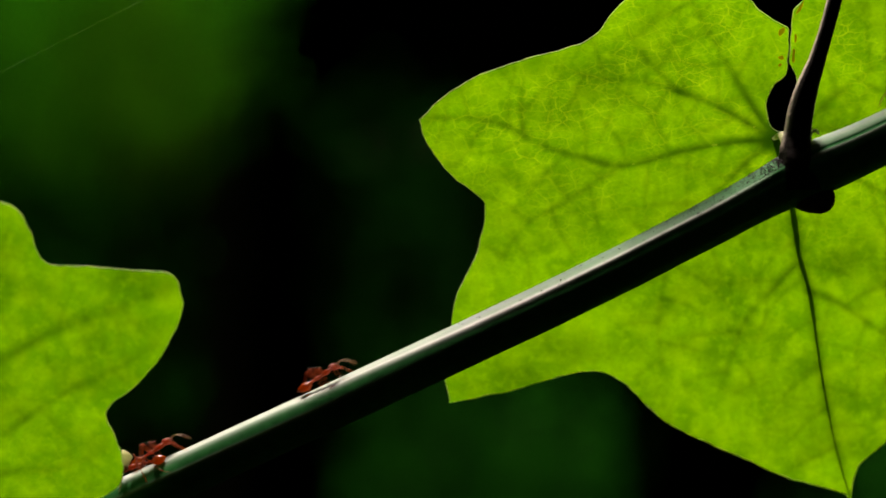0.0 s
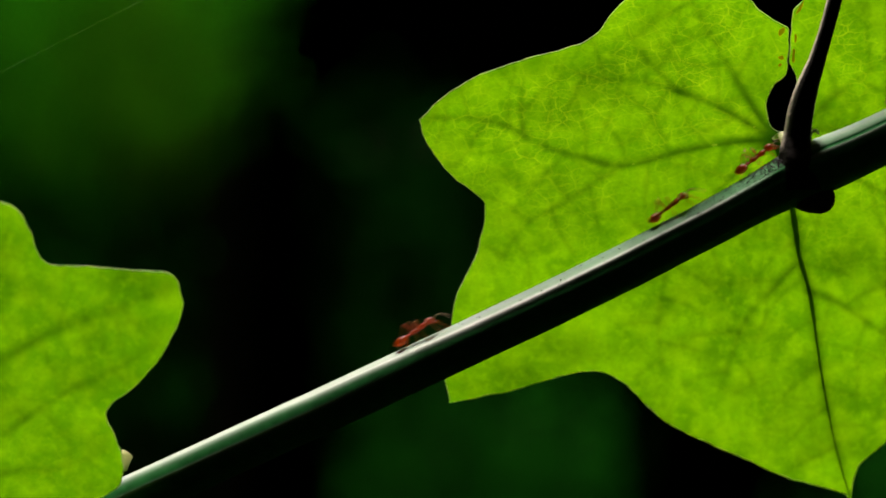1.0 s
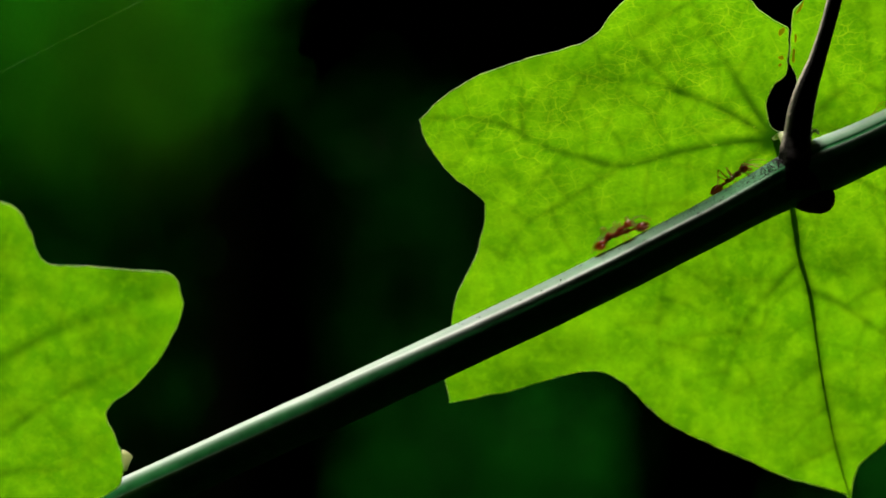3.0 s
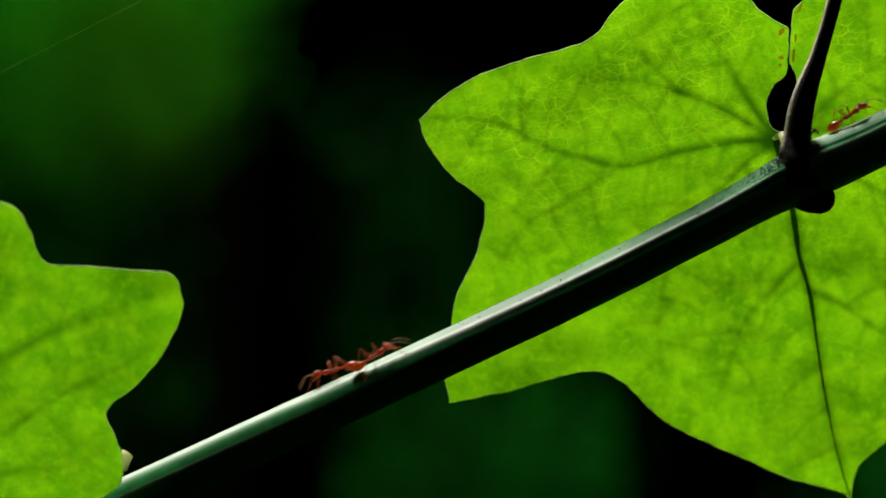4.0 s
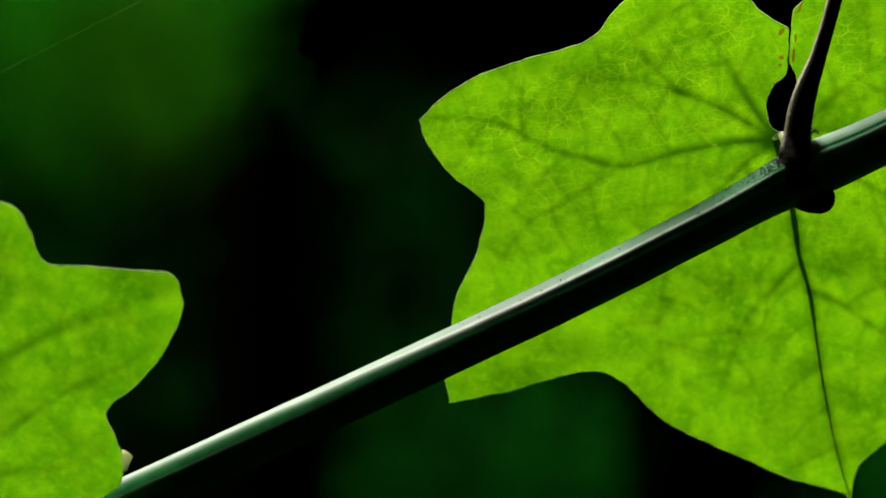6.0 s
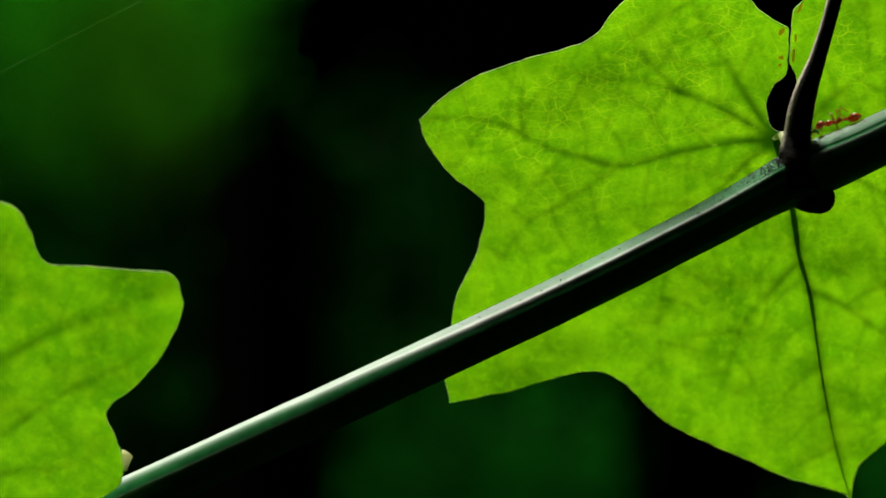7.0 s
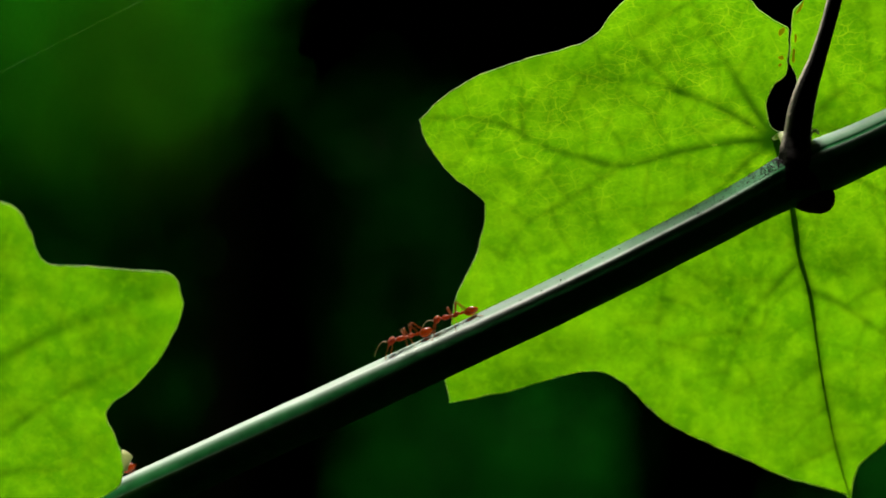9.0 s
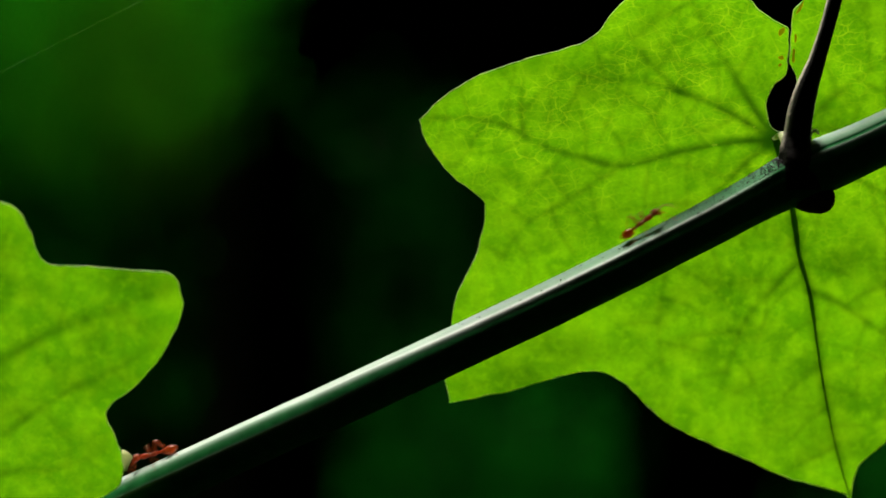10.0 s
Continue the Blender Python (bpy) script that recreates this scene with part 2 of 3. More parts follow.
def ridged(turn, way):
    d = math.degrees(turn)
    r = 0.965
    u = STEM[min(int(way * (len(STEM) - 1) + 0.5), len(STEM) - 1)][0]
    deep = 0.4 + 0.6 * min(max((u + 15) / 50, 0.0), 1.0) * (1.0 if u < 60 else 0.15)
    upper, lower, broad = crests(u)
    for at, high, wide in RIDGES + ((upper, 0.02, broad), (lower, between(u, (-30, 5), (0.055, 0.015)), 7), (0.5 * (upper + lower), -0.02, 8)):
        x = (d - at + 180) % 360 - 180
        r += high * deep * math.exp(-(x / wide) ** 2)
    # a flat face between the top and the upper crest
    x = (d + 180) % 360 - 180
    if -8 < x < upper and u < 62:
        flat = between(u, (-50, -5), (0.3, 0.8))
        r = (1 - flat) * r + flat * 0.99 * math.cos(radians((upper + 8) / 2)) / math.cos(radians(x - (upper - 8) / 2))
    if u > 62:
        r -= 0.035 * math.exp(-((d - 54) / 4) ** 2) + 0.012 * math.exp(-((d - 28) / 5) ** 2)
    return r


def lit_amount(d, u):
    """How pale the skin is at d degrees from the top: pale crests, the lit top and highlights painted in, none in the
    furrows.
    """
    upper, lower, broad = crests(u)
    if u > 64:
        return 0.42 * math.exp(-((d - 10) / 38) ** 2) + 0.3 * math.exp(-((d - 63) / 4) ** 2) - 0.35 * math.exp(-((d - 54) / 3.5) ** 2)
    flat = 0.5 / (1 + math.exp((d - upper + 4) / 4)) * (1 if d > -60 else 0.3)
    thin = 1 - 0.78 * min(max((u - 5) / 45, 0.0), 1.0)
    # the crests' paleness fades out towards the node, which darkens the joint
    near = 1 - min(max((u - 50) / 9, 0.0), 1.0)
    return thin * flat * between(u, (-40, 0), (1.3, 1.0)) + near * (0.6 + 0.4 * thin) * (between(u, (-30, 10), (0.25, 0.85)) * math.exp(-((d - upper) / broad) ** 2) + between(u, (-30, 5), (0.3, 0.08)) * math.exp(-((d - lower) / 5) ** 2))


STEM = [tuple(q) for q in curve_through(STEM_LINE, 14)]


def stem_at(u):
    """Centre, direction, upward normal and radius of the stem where it passes u millimetres."""
    for p, q in zip(STEM[20:], STEM[21:]):
        if p[0] <= u <= q[0]:
            f = (u - p[0]) / (q[0] - p[0])
            c = [p[i] + f * (q[i] - p[i]) for i in range(4)]
            t = Vector([q[i] - p[i] for i in range(3)]).normalized()
            return Vector(c[:3]), t, Vector((0, -1, 0)).cross(t).normalized() * (1 if t.x >= 0 else -1), c[3]


def to_m(bm):
    bmesh.ops.scale(bm, vec=(MM, MM, MM), verts=bm.verts)
    return bm


def build_vine():
    vine = tagged(new("vine"), "green vine with a ridged stem and two lobed leaves", "vine")
    vine.location = BASE
    bm = swept(bmesh.new(), STEM, ridged, SIDES)
    for v in bm.verts:
        n = noise.noise(v.co * 0.09) * 0.10 + noise.noise(v.co * 0.5) * 0.03
        v.co += Vector((0, -n, n))
    # pale skin on the crests, with the lit top's highlight painted into the colour
    layer = bm.verts.layers.float.new("lit_pale")
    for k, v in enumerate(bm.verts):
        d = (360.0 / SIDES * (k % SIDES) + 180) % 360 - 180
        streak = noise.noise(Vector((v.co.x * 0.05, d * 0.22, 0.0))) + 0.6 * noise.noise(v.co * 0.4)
        v[layer] = max(0.0, lit_amount(d, v.co.x) * (0.95 + 0.3 * streak))
    part("stem", to_m(bm), BARK, vine, "ridged dark stem with pale crests, its lit top painted pale")
    stalk = [(62.8, -1.2, 10.5, 4.3), (62.8, -1.3, 13.0, 4.2), (62.7, -1.3, 15.2, 3.7), (62.5, -0.9, 17.2, 3.05), (62.7, -0.5, 19.8, 2.55), (63.4, -0.5, 24.5, 2.35), (64.6, -0.7, 29.0, 2.0), (66.2, -0.8, 33.5, 1.55), (67.9, -0.8, 39.0, 1.36), (69.4, -0.6, 44.5, 1.36), (73.5, 0.5, 60.0, 1.3), (84.0, 4.0, 92.0, 1.0)]
    # sunlight on the stalk's wrinkled near and far edges is painted pale
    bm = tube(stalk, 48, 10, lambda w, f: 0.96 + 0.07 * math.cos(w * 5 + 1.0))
    layer = bm.verts.layers.float.new("lit_pale")
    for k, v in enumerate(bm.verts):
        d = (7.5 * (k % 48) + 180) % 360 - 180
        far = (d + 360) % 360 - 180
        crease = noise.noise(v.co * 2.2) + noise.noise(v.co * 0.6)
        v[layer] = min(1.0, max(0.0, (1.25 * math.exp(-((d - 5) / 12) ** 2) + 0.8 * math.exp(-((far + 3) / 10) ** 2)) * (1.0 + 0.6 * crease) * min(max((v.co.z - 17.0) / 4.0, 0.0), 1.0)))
        v.co.x += 0.10 * noise.noise(v.co * 1.7)
    part("leaf_stalk", to_m(bm), STALK, vine, "dark upright stalk with a wrinkled edge painted as sunlit")
    part("bud", to_m(blob((64.9, -0.2, 10.4), (3.0, 2.6, 2.6), (0, 24, 0), bm=blob((66.4, -0.3, 9.0), (3.0, 2.7, 2.85), (0, 12, 0), bm=tube([(61.0, 0.0, 10.8, 2.2), (62.8, -0.1, 9.9, 2.5), (64.8, -0.2, 9.1, 2.7), (66.6, -0.3, 9.1, 2.75)], 14)))), BUD, vine, "dark rounded bud under the node")
    # a thin pale bract curled round a small dark hollow in the fork
    curl = [(65.5 + 0.75 * math.sin(radians(w)), -1.9 - 0.5 * math.cos(radians(w)), 19.4 + 1.5 * math.cos(radians(w)), r) for w, r in ((60, 0.14), (20, 0.34), (-20, 0.28), (-60, 0.18), (-100, 0.2), (-140, 0.26), (-180, 0.24), (-205, 0.12))]
    part("pale_scar", to_m(tube(curl, 8)), PALE, vine, "small pale curled leaf scar")
    # a thin dry scale, bent like a shaving
    bm = bmesh.new()
    layers = []
    for back in (0.0, 0.22):
        layers.append([[bm.verts.new((x + back * 0.3, -3.1 + back + 0.25 * bow, z)) for x, z, bow in row] for row in (
            ((-57.0, -38.9, 0.0), (-56.2, -39.1, 0.5), (-55.6, -39.0, 0.0)), ((-56.9, -37.4, 0.0), (-56.0, -37.7, 0.6), (-55.1, -37.6, 0.1)),
            ((-56.7, -36.2, 0.1), (-55.7, -36.4, 0.8), (-54.6, -36.5, 0.4)), ((-56.4, -35.3, 0.3), (-55.8, -35.5, 0.7), (-55.2, -35.9, 0.6)))])
    for grid in layers:
        for p, q in zip(grid, grid[1:]):
            for e in range(2):
                bm.faces.new((p[e], p[e + 1], q[e + 1], q[e]))
    rims = [[g[0][0], g[1][0], g[2][0], g[3][0], g[3][1], g[3][2], g[2][2], g[1][2], g[0][2], g[0][1]] for g in layers]
    for e in range(10):
        bm.faces.new((rims[0][e], rims[0][(e + 1) % 10], rims[1][(e + 1) % 10], rims[1][e]))
    part("dry_scale", to_m(bm), PALE, vine, "small dry whitish scale")
    # dark specks, with extra ones crowded at the node to darken it as shade
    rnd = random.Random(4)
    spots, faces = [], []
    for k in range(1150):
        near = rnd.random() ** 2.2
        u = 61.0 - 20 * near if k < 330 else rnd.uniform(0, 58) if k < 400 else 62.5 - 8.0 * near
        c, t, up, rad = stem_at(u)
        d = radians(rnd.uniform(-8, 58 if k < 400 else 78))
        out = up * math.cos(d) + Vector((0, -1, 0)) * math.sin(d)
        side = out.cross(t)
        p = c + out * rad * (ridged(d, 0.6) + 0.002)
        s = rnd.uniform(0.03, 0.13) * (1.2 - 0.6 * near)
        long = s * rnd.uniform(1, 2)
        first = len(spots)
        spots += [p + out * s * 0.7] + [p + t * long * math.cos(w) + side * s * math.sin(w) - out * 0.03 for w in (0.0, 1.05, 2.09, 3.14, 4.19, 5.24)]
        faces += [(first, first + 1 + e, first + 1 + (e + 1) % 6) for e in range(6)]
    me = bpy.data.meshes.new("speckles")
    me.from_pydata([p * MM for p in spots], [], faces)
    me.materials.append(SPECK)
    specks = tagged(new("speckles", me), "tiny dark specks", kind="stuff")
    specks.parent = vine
    return vine


# ---- leaves ----
def outline(knots, steps=8):
    """A closed margin through knots (across, along[, 1 at a point]); smooth but for the points, with a slight uneven edge."""
    n = len(knots)
    line = []
    for i in range(n):
        a, b, c, d = (np.array(knots[(i + k) % n][:2], float) for k in (-1, 0, 1, 2))
        m1 = (c - a) / 2 if len(knots[i]) < 3 else (c - b) * 0.7
        m2 = (d - b) / 2 if len(knots[(i + 1) % n]) < 3 else (c - b) * 0.7
        size = np.linalg.norm(c - b)
        m1 *= min(1, 1.2 * size / (np.linalg.norm(m1) + 1e-6))
        m2 *= min(1, 1.2 * size / (np.linalg.norm(m2) + 1e-6))
        for k in range(steps):
            t = k / steps
            p = (2 * t ** 3 - 3 * t * t + 1) * b + (t ** 3 - 2 * t * t + t) * m1 + (3 * t * t - 2 * t ** 3) * c + (t ** 3 - t * t) * m2
            q = Vector((p[0], p[1], 0))
            p = p + np.array([noise.noise(q * 0.45), noise.noise(q * 0.45 + Vector((9, 4, 2)))]) * 0.26 + np.array([noise.noise(q * 1.3 + Vector((3, 8, 1))), noise.noise(q * 1.3 + Vector((7, 1, 5)))]) * 0.10
            line.append((float(p[0]), float(p[1])))
    return line


def inside(x, y, ring):
    odd = False
    for (ax, ay), (bx, by) in zip(ring, ring[1:] + ring[:1]):
        if (ay > y) != (by > y) and x < (bx - ax) * (y - ay) / (by - ay) + ax:
            odd = not odd
    return odd


def arch(rings):
    """A raised rib open to the blade that it runs on."""
    bm = bmesh.new()
    rows = []
    for i, r in enumerate(rings):
        a, b = Vector(rings[max(i - 1, 0)][:3]), Vector(rings[min(i + 1, len(rings) - 1)][:3])
        across = Vector((0, 0, 1)).cross(b - a).normalized()
        rows.append([bm.verts.new(Vector(r[:3]) + across * r[3] * math.cos(math.pi * k / 6) + Vector((0, 0, 1)) * r[3] * 0.6 * math.sin(math.pi * k / 6)) for k in range(7)])
    for p, q in zip(rows, rows[1:]):
        for k in range(6):
            bm.faces.new((p[k], p[k + 1], q[k + 1], q[k]))
    return bm


def side_courses(courses, ring, rnd):
    """Side veins leave each rib by turns, nearly square to it, and end at the next rib or short of the margin."""
    made = []
    for k, fine in enumerate(courses):
        side, since = 1, 3.0
        taken = [p for m, other in enumerate(courses) if m != k for p in other]
        for i in range(2, len(fine) - 2):
            since -= float(np.linalg.norm(fine[i] - fine[i - 1]))
            if since > 0:
                continue
            since, side = rnd.uniform(2.4, 4.2), -side
            way = fine[i + 1] - fine[i - 1]
            a = math.atan2(way[1], way[0]) + side * radians(rnd.uniform(62, 84))
            x, y = float(fine[i][0]), float(fine[i][1])
            course = [(x, y)]
            for _ in range(rnd.randint(16, 34)):
                a += radians(rnd.uniform(-6, 6)) - side * radians(0.6)
                x, y = x + 0.5 * math.cos(a), y + 0.5 * math.sin(a)
                if not inside(x, y, ring) or min((x - p[0]) ** 2 + (y - p[1]) ** 2 for p in taken) < 0.2:
                    break
                course.append((x, y))
            if len(course) > 6:
                taken += [np.array(p) for p in course]
                made.append([np.array(p) for p in course])
    return made


def build_leaf(vine, where, knots, ribs, flesh, label, seed, rib_skin):
    """A lobed blade, denser along its veins, with raised ribs on the near face and a thickened rim."""
    off = Vector((seed * 3.1, seed * 1.7, 0))

    def swell(x, y):
        q = Vector((x, y, 0)) + off
        curl = 0.0025 * max(0.0, y - 4.0) ** 2 if rib_skin is RIB else 0.0
        return noise.noise(q * 0.05) * 1.3 + noise.noise(q * 0.16) * 0.35 + curl

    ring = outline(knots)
    courses = [curve_through(line, 8) for thick, thin, line in ribs]
    sides = side_courses(courses, ring, random.Random(seed))
    # every vein as a dense line of (x, y, half width, density)
    traces = []
    for k, (thick, thin, line) in enumerate(ribs):
        n = len(courses[k]) - 1
        dense = (1.0 if k == 0 else 1.0 if k < 4 or k == 8 else 0.76) * (0.6 if rib_skin is FAINT else 1.0)
        traces.append([(*c, (0.8 if k == 0 else 0.5) + 0.8 * (thick + (thin - thick) * f / n), dense * (1 - (0.72 if k == 0 else 0.45 if k == 1 else 0.7) * f / n) * ((1.0 if k == 0 else 0.75) + (0.5 if k == 0 else 0.7) * noise.noise(Vector((*c, 7.0)) * 0.3))) for f, c in enumerate(courses[k])])
    for c in sides:
        n = len(c) - 1
        pale = 0.5 if rib_skin is FAINT else 1.0
        traces.append([(*q, 0.62 - 0.2 * f / n, (0.32 - 0.16 * f / n) * pale) for f, q in enumerate(c)])
    if rib_skin is RIB:
        traces.append([(-0.6, 0.0, 2.8, 0.95), (-1.4, -0.9, 2.4, 0.9), (-2.8, -1.1, 1.8, 0.6)])
    xs, ys = [p[0] for p in ring], [p[1] for p in ring]
    step, loose = 1.0, []
    for i in range(int((max(xs) - min(xs)) / step) + 1):
        for j in range(int((max(ys) - min(ys)) / step) + 1):
            loose.append((min(xs) + (i + 0.5 * (j % 2)) * step, min(ys) + j * step))
    for trace in traces:
        for (ax, ay, wide, _), (bx, by, _, _) in zip(trace, trace[1:]):
            d = math.hypot(bx - ax, by - ay) + 1e-6
            nx, ny = -(by - ay) / d, (bx - ax) / d
            for piece in range(max(1, int(d / 0.5))):
                f = piece / max(1, int(d / 0.5))
                for o in (-1.7, -0.9, -0.4, 0, 0.4, 0.9, 1.7):
                    loose.append((ax + (bx - ax) * f + nx * wide * o, ay + (by - ay) * f + ny * wide * o))
    spots = np.array(loose)
    odd, far = np.zeros(len(spots), bool), np.full(len(spots), 9.0)
    for (ax, ay), (bx, by) in zip(ring, ring[1:] + ring[:1]):
        far = np.minimum(far, (spots[:, 0] - ax) ** 2 + (spots[:, 1] - ay) ** 2)
        if ay != by:
            odd ^= ((ay > spots[:, 1]) != (by > spots[:, 1])) & (spots[:, 0] < (bx - ax) * (spots[:, 1] - ay) / (by - ay) + ax)
    pts = list(ring) + [(float(x), float(y)) for x, y in spots[odd & (far > 0.12)]]
    n = len(ring)
    verts, _, faces, *_ = delaunay_2d_cdt([Vector(p) for p in pts], [(k, (k + 1) % n) for k in range(n)], [], 1, 0.03)
    at = np.array([(v.x, v.y) for v in verts])
    dense = np.zeros(len(at))
    for trace in traces:
        t = np.array(trace)
        fine = np.linspace(0, len(t) - 1, 3 * len(t))
        t = np.stack([np.interp(fine, np.arange(len(t)), t[:, c]) for c in range(4)], 1)
        near = np.where((np.abs(at[:, 0] - t[:, 0].mean()) < np.ptp(t[:, 0]) / 2 + 3) & (np.abs(at[:, 1] - t[:, 1].mean()) < np.ptp(t[:, 1]) / 2 + 3))[0]
        if len(near):
            d2 = (at[near, 0, None] - t[None, :, 0]) ** 2 + (at[near, 1, None] - t[None, :, 1]) ** 2
            dense[near] = 1 - (1 - dense[near]) * (1 - np.max(t[None, :, 3] * np.exp(-d2 / t[None, :, 2] ** 2), axis=1))
    bm = bmesh.new()
    layer = bm.verts.layers.float.new("vein_density")
    vs = []
    for p, d in zip(verts, dense):
        vs.append(bm.verts.new((p.x, p.y, swell(p.x, p.y) + 0.12 * float(d))))
        vs[-1][layer] = float(d)
    for f in faces:
        bm.faces.new([vs[k] for k in f])
    leaf = part("leaf", to_m(bm), flesh, vine, label)
    leaf.matrix_basis = where
    rim = [(x, y, swell(x, y), 0.06 if rib_skin is FAINT else 0.065) for x, y in ring]
    bm = swept(bmesh.new(), rim + rim[:1], round_one, 6, False, Vector((0, 0, 1)))
    part("rim", to_m(bm), EDGE, leaf, "pale thickened rim")
    slim = 0.12 if rib_skin is FAINT else 0.3
    for k, (thick, thin, line) in enumerate(ribs):
        rings = []
        for i, (x, y) in enumerate(courses[k]):
            r = (thick + (thin - thick) * i / (len(courses[k]) - 1)) * (1.0 if rib_skin is RIB and k == 0 else slim)
            rings.append((x, y, swell(x, y) - 0.03, r * (1 + 0.5 * noise.noise(Vector((x, y, 3.0)) * 0.5))))
        part("midrib" if k == 0 else "vein", to_m(arch(rings)), rib_skin if k == 0 else FAINT, leaf)
    return leaf


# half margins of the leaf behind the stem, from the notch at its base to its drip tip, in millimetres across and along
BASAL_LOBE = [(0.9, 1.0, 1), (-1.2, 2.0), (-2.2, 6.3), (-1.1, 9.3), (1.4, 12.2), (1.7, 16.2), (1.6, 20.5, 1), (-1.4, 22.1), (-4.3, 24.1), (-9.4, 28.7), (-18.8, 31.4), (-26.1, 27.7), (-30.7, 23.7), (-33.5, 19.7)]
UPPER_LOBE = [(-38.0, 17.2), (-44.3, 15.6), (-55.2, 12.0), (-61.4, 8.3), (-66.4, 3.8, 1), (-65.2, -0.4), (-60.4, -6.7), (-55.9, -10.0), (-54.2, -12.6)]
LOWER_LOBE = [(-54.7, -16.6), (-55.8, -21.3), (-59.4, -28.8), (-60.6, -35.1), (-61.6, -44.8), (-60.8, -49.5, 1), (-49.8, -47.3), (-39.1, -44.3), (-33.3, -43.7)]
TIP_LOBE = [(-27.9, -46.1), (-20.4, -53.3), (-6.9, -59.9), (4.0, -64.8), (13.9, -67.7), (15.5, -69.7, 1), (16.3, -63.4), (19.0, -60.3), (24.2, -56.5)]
# mostly unseen half; its upper lobe is raised to shade the stem past the node
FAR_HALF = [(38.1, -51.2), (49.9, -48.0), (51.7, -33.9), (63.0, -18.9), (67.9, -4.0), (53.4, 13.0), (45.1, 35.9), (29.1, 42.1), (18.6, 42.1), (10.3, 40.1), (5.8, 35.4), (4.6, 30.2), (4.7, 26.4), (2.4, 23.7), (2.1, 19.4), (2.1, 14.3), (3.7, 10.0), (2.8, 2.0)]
BIG_RIBS = [
    (0.62, 0.10, [(-0.3, -0.1), (2.05, -7.9), (3.75, -16.4), (4.65, -22.2), (6.65, -28.7), (8.3, -37.8), (10.2, -48.6), (12.3, -58.5), (15.3, -68.6)]),
    (0.55, 0.16, [(-0.3, -0.1), (-7.9, -0.7), (-18.4, -2.6), (-28.9, -5.0), (-36.3, -3.3), (-43.6, -1.2), (-50.0, 2.3), (-56.2, 3.8), (-65.1, 4.0)]),
    (0.48, 0.14, [(-0.7, 0.1), (-10.0, 5.3), (-18.5, 8.8), (-25.4, 10.7), (-33.2, 11.2), (-40.6, 13.3)]),
    (0.46, 0.14, [(-0.7, 0.3), (-5.9, 7.9), (-9.7, 14.2), (-13.5, 20.4), (-17.2, 26.7)]),
    (0.32, 0.1, [(-28.9, -5.0), (-34.1, -8.3), (-41.0, -12.7), (-46.7, -16.1), (-51.9, -23.5)]),
    (0.38, 0.12, [(-0.3, -0.5), (-5.7, -4.7), (-13.0, -13.1), (-19.2, -21.6), (-21.7, -34.4), (-20.5, -44.1)]),
    (0.36, 0.12, [(4.0, -23.7), (0.1, -28.1), (-4.7, -33.4), (-7.2, -38.8), (-9.3, -45.8)]),
    (0.4, 0.15, [(6.3, -28.7), (11.8, -30.9), (18.4, -35.3), (27.1, -41.3)]),
    (0.42, 0.15, [(0.1, -0.3), (7.0, -3.7), (14.5, -7.5), (21.0, -10.6), (35.1, -18.7)]),
    (0.3, 0.1, [(0.5, -0.1), (4.8, 2.4), (8.9, 6.3), (14.1, 10.4), (23.5, 17.3)]),
    (0.3, 0.1, [(0.5, -0.2), (6.9, 1.3), (15.3, 2.1), (29.2, 3.1), (50.4, 4.5)]),
    (0.22, 0.08, [(-18.5, 8.8), (-26.0, 16.3), (-28.6, 21.6)]),
    (0.2, 0.08, [(-47.3, 1.8), (-47.7, 6.0), (-47.2, 11.2)])]
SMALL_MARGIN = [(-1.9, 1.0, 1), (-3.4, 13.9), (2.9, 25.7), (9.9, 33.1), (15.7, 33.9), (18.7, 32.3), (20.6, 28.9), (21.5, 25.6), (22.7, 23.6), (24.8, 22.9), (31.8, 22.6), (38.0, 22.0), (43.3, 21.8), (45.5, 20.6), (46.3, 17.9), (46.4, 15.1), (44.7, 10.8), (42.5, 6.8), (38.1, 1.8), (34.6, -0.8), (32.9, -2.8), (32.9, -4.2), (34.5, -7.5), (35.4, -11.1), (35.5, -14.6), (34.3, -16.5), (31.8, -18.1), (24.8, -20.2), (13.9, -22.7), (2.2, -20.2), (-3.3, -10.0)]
SMALL_RIBS = [
    (0.5, 0.2, [(-0.9, 0.8), (8.9, 3.5), (15.8, 6.5), (24.2, 11.3), (33.5, 14.7), (44.2, 19.1)]),
    (0.45, 0.2, [(-1.0, 0.5), (8.6, -6.5), (14.4, -7.2), (19.4, -3.8), (25.4, 0.0), (34.2, 4.5), (41.1, 8.5)]),
    (0.4, 0.15, [(-1.0, 0.2), (8.3, -15.1), (16.2, -13.6), (24.0, -13.1), (32.9, -10.0)]),
    (0.4, 0.15, [(-0.9, 1.0), (6.2, 10.0), (11.3, 17.9), (15.4, 25.7), (17.5, 31.1)])]


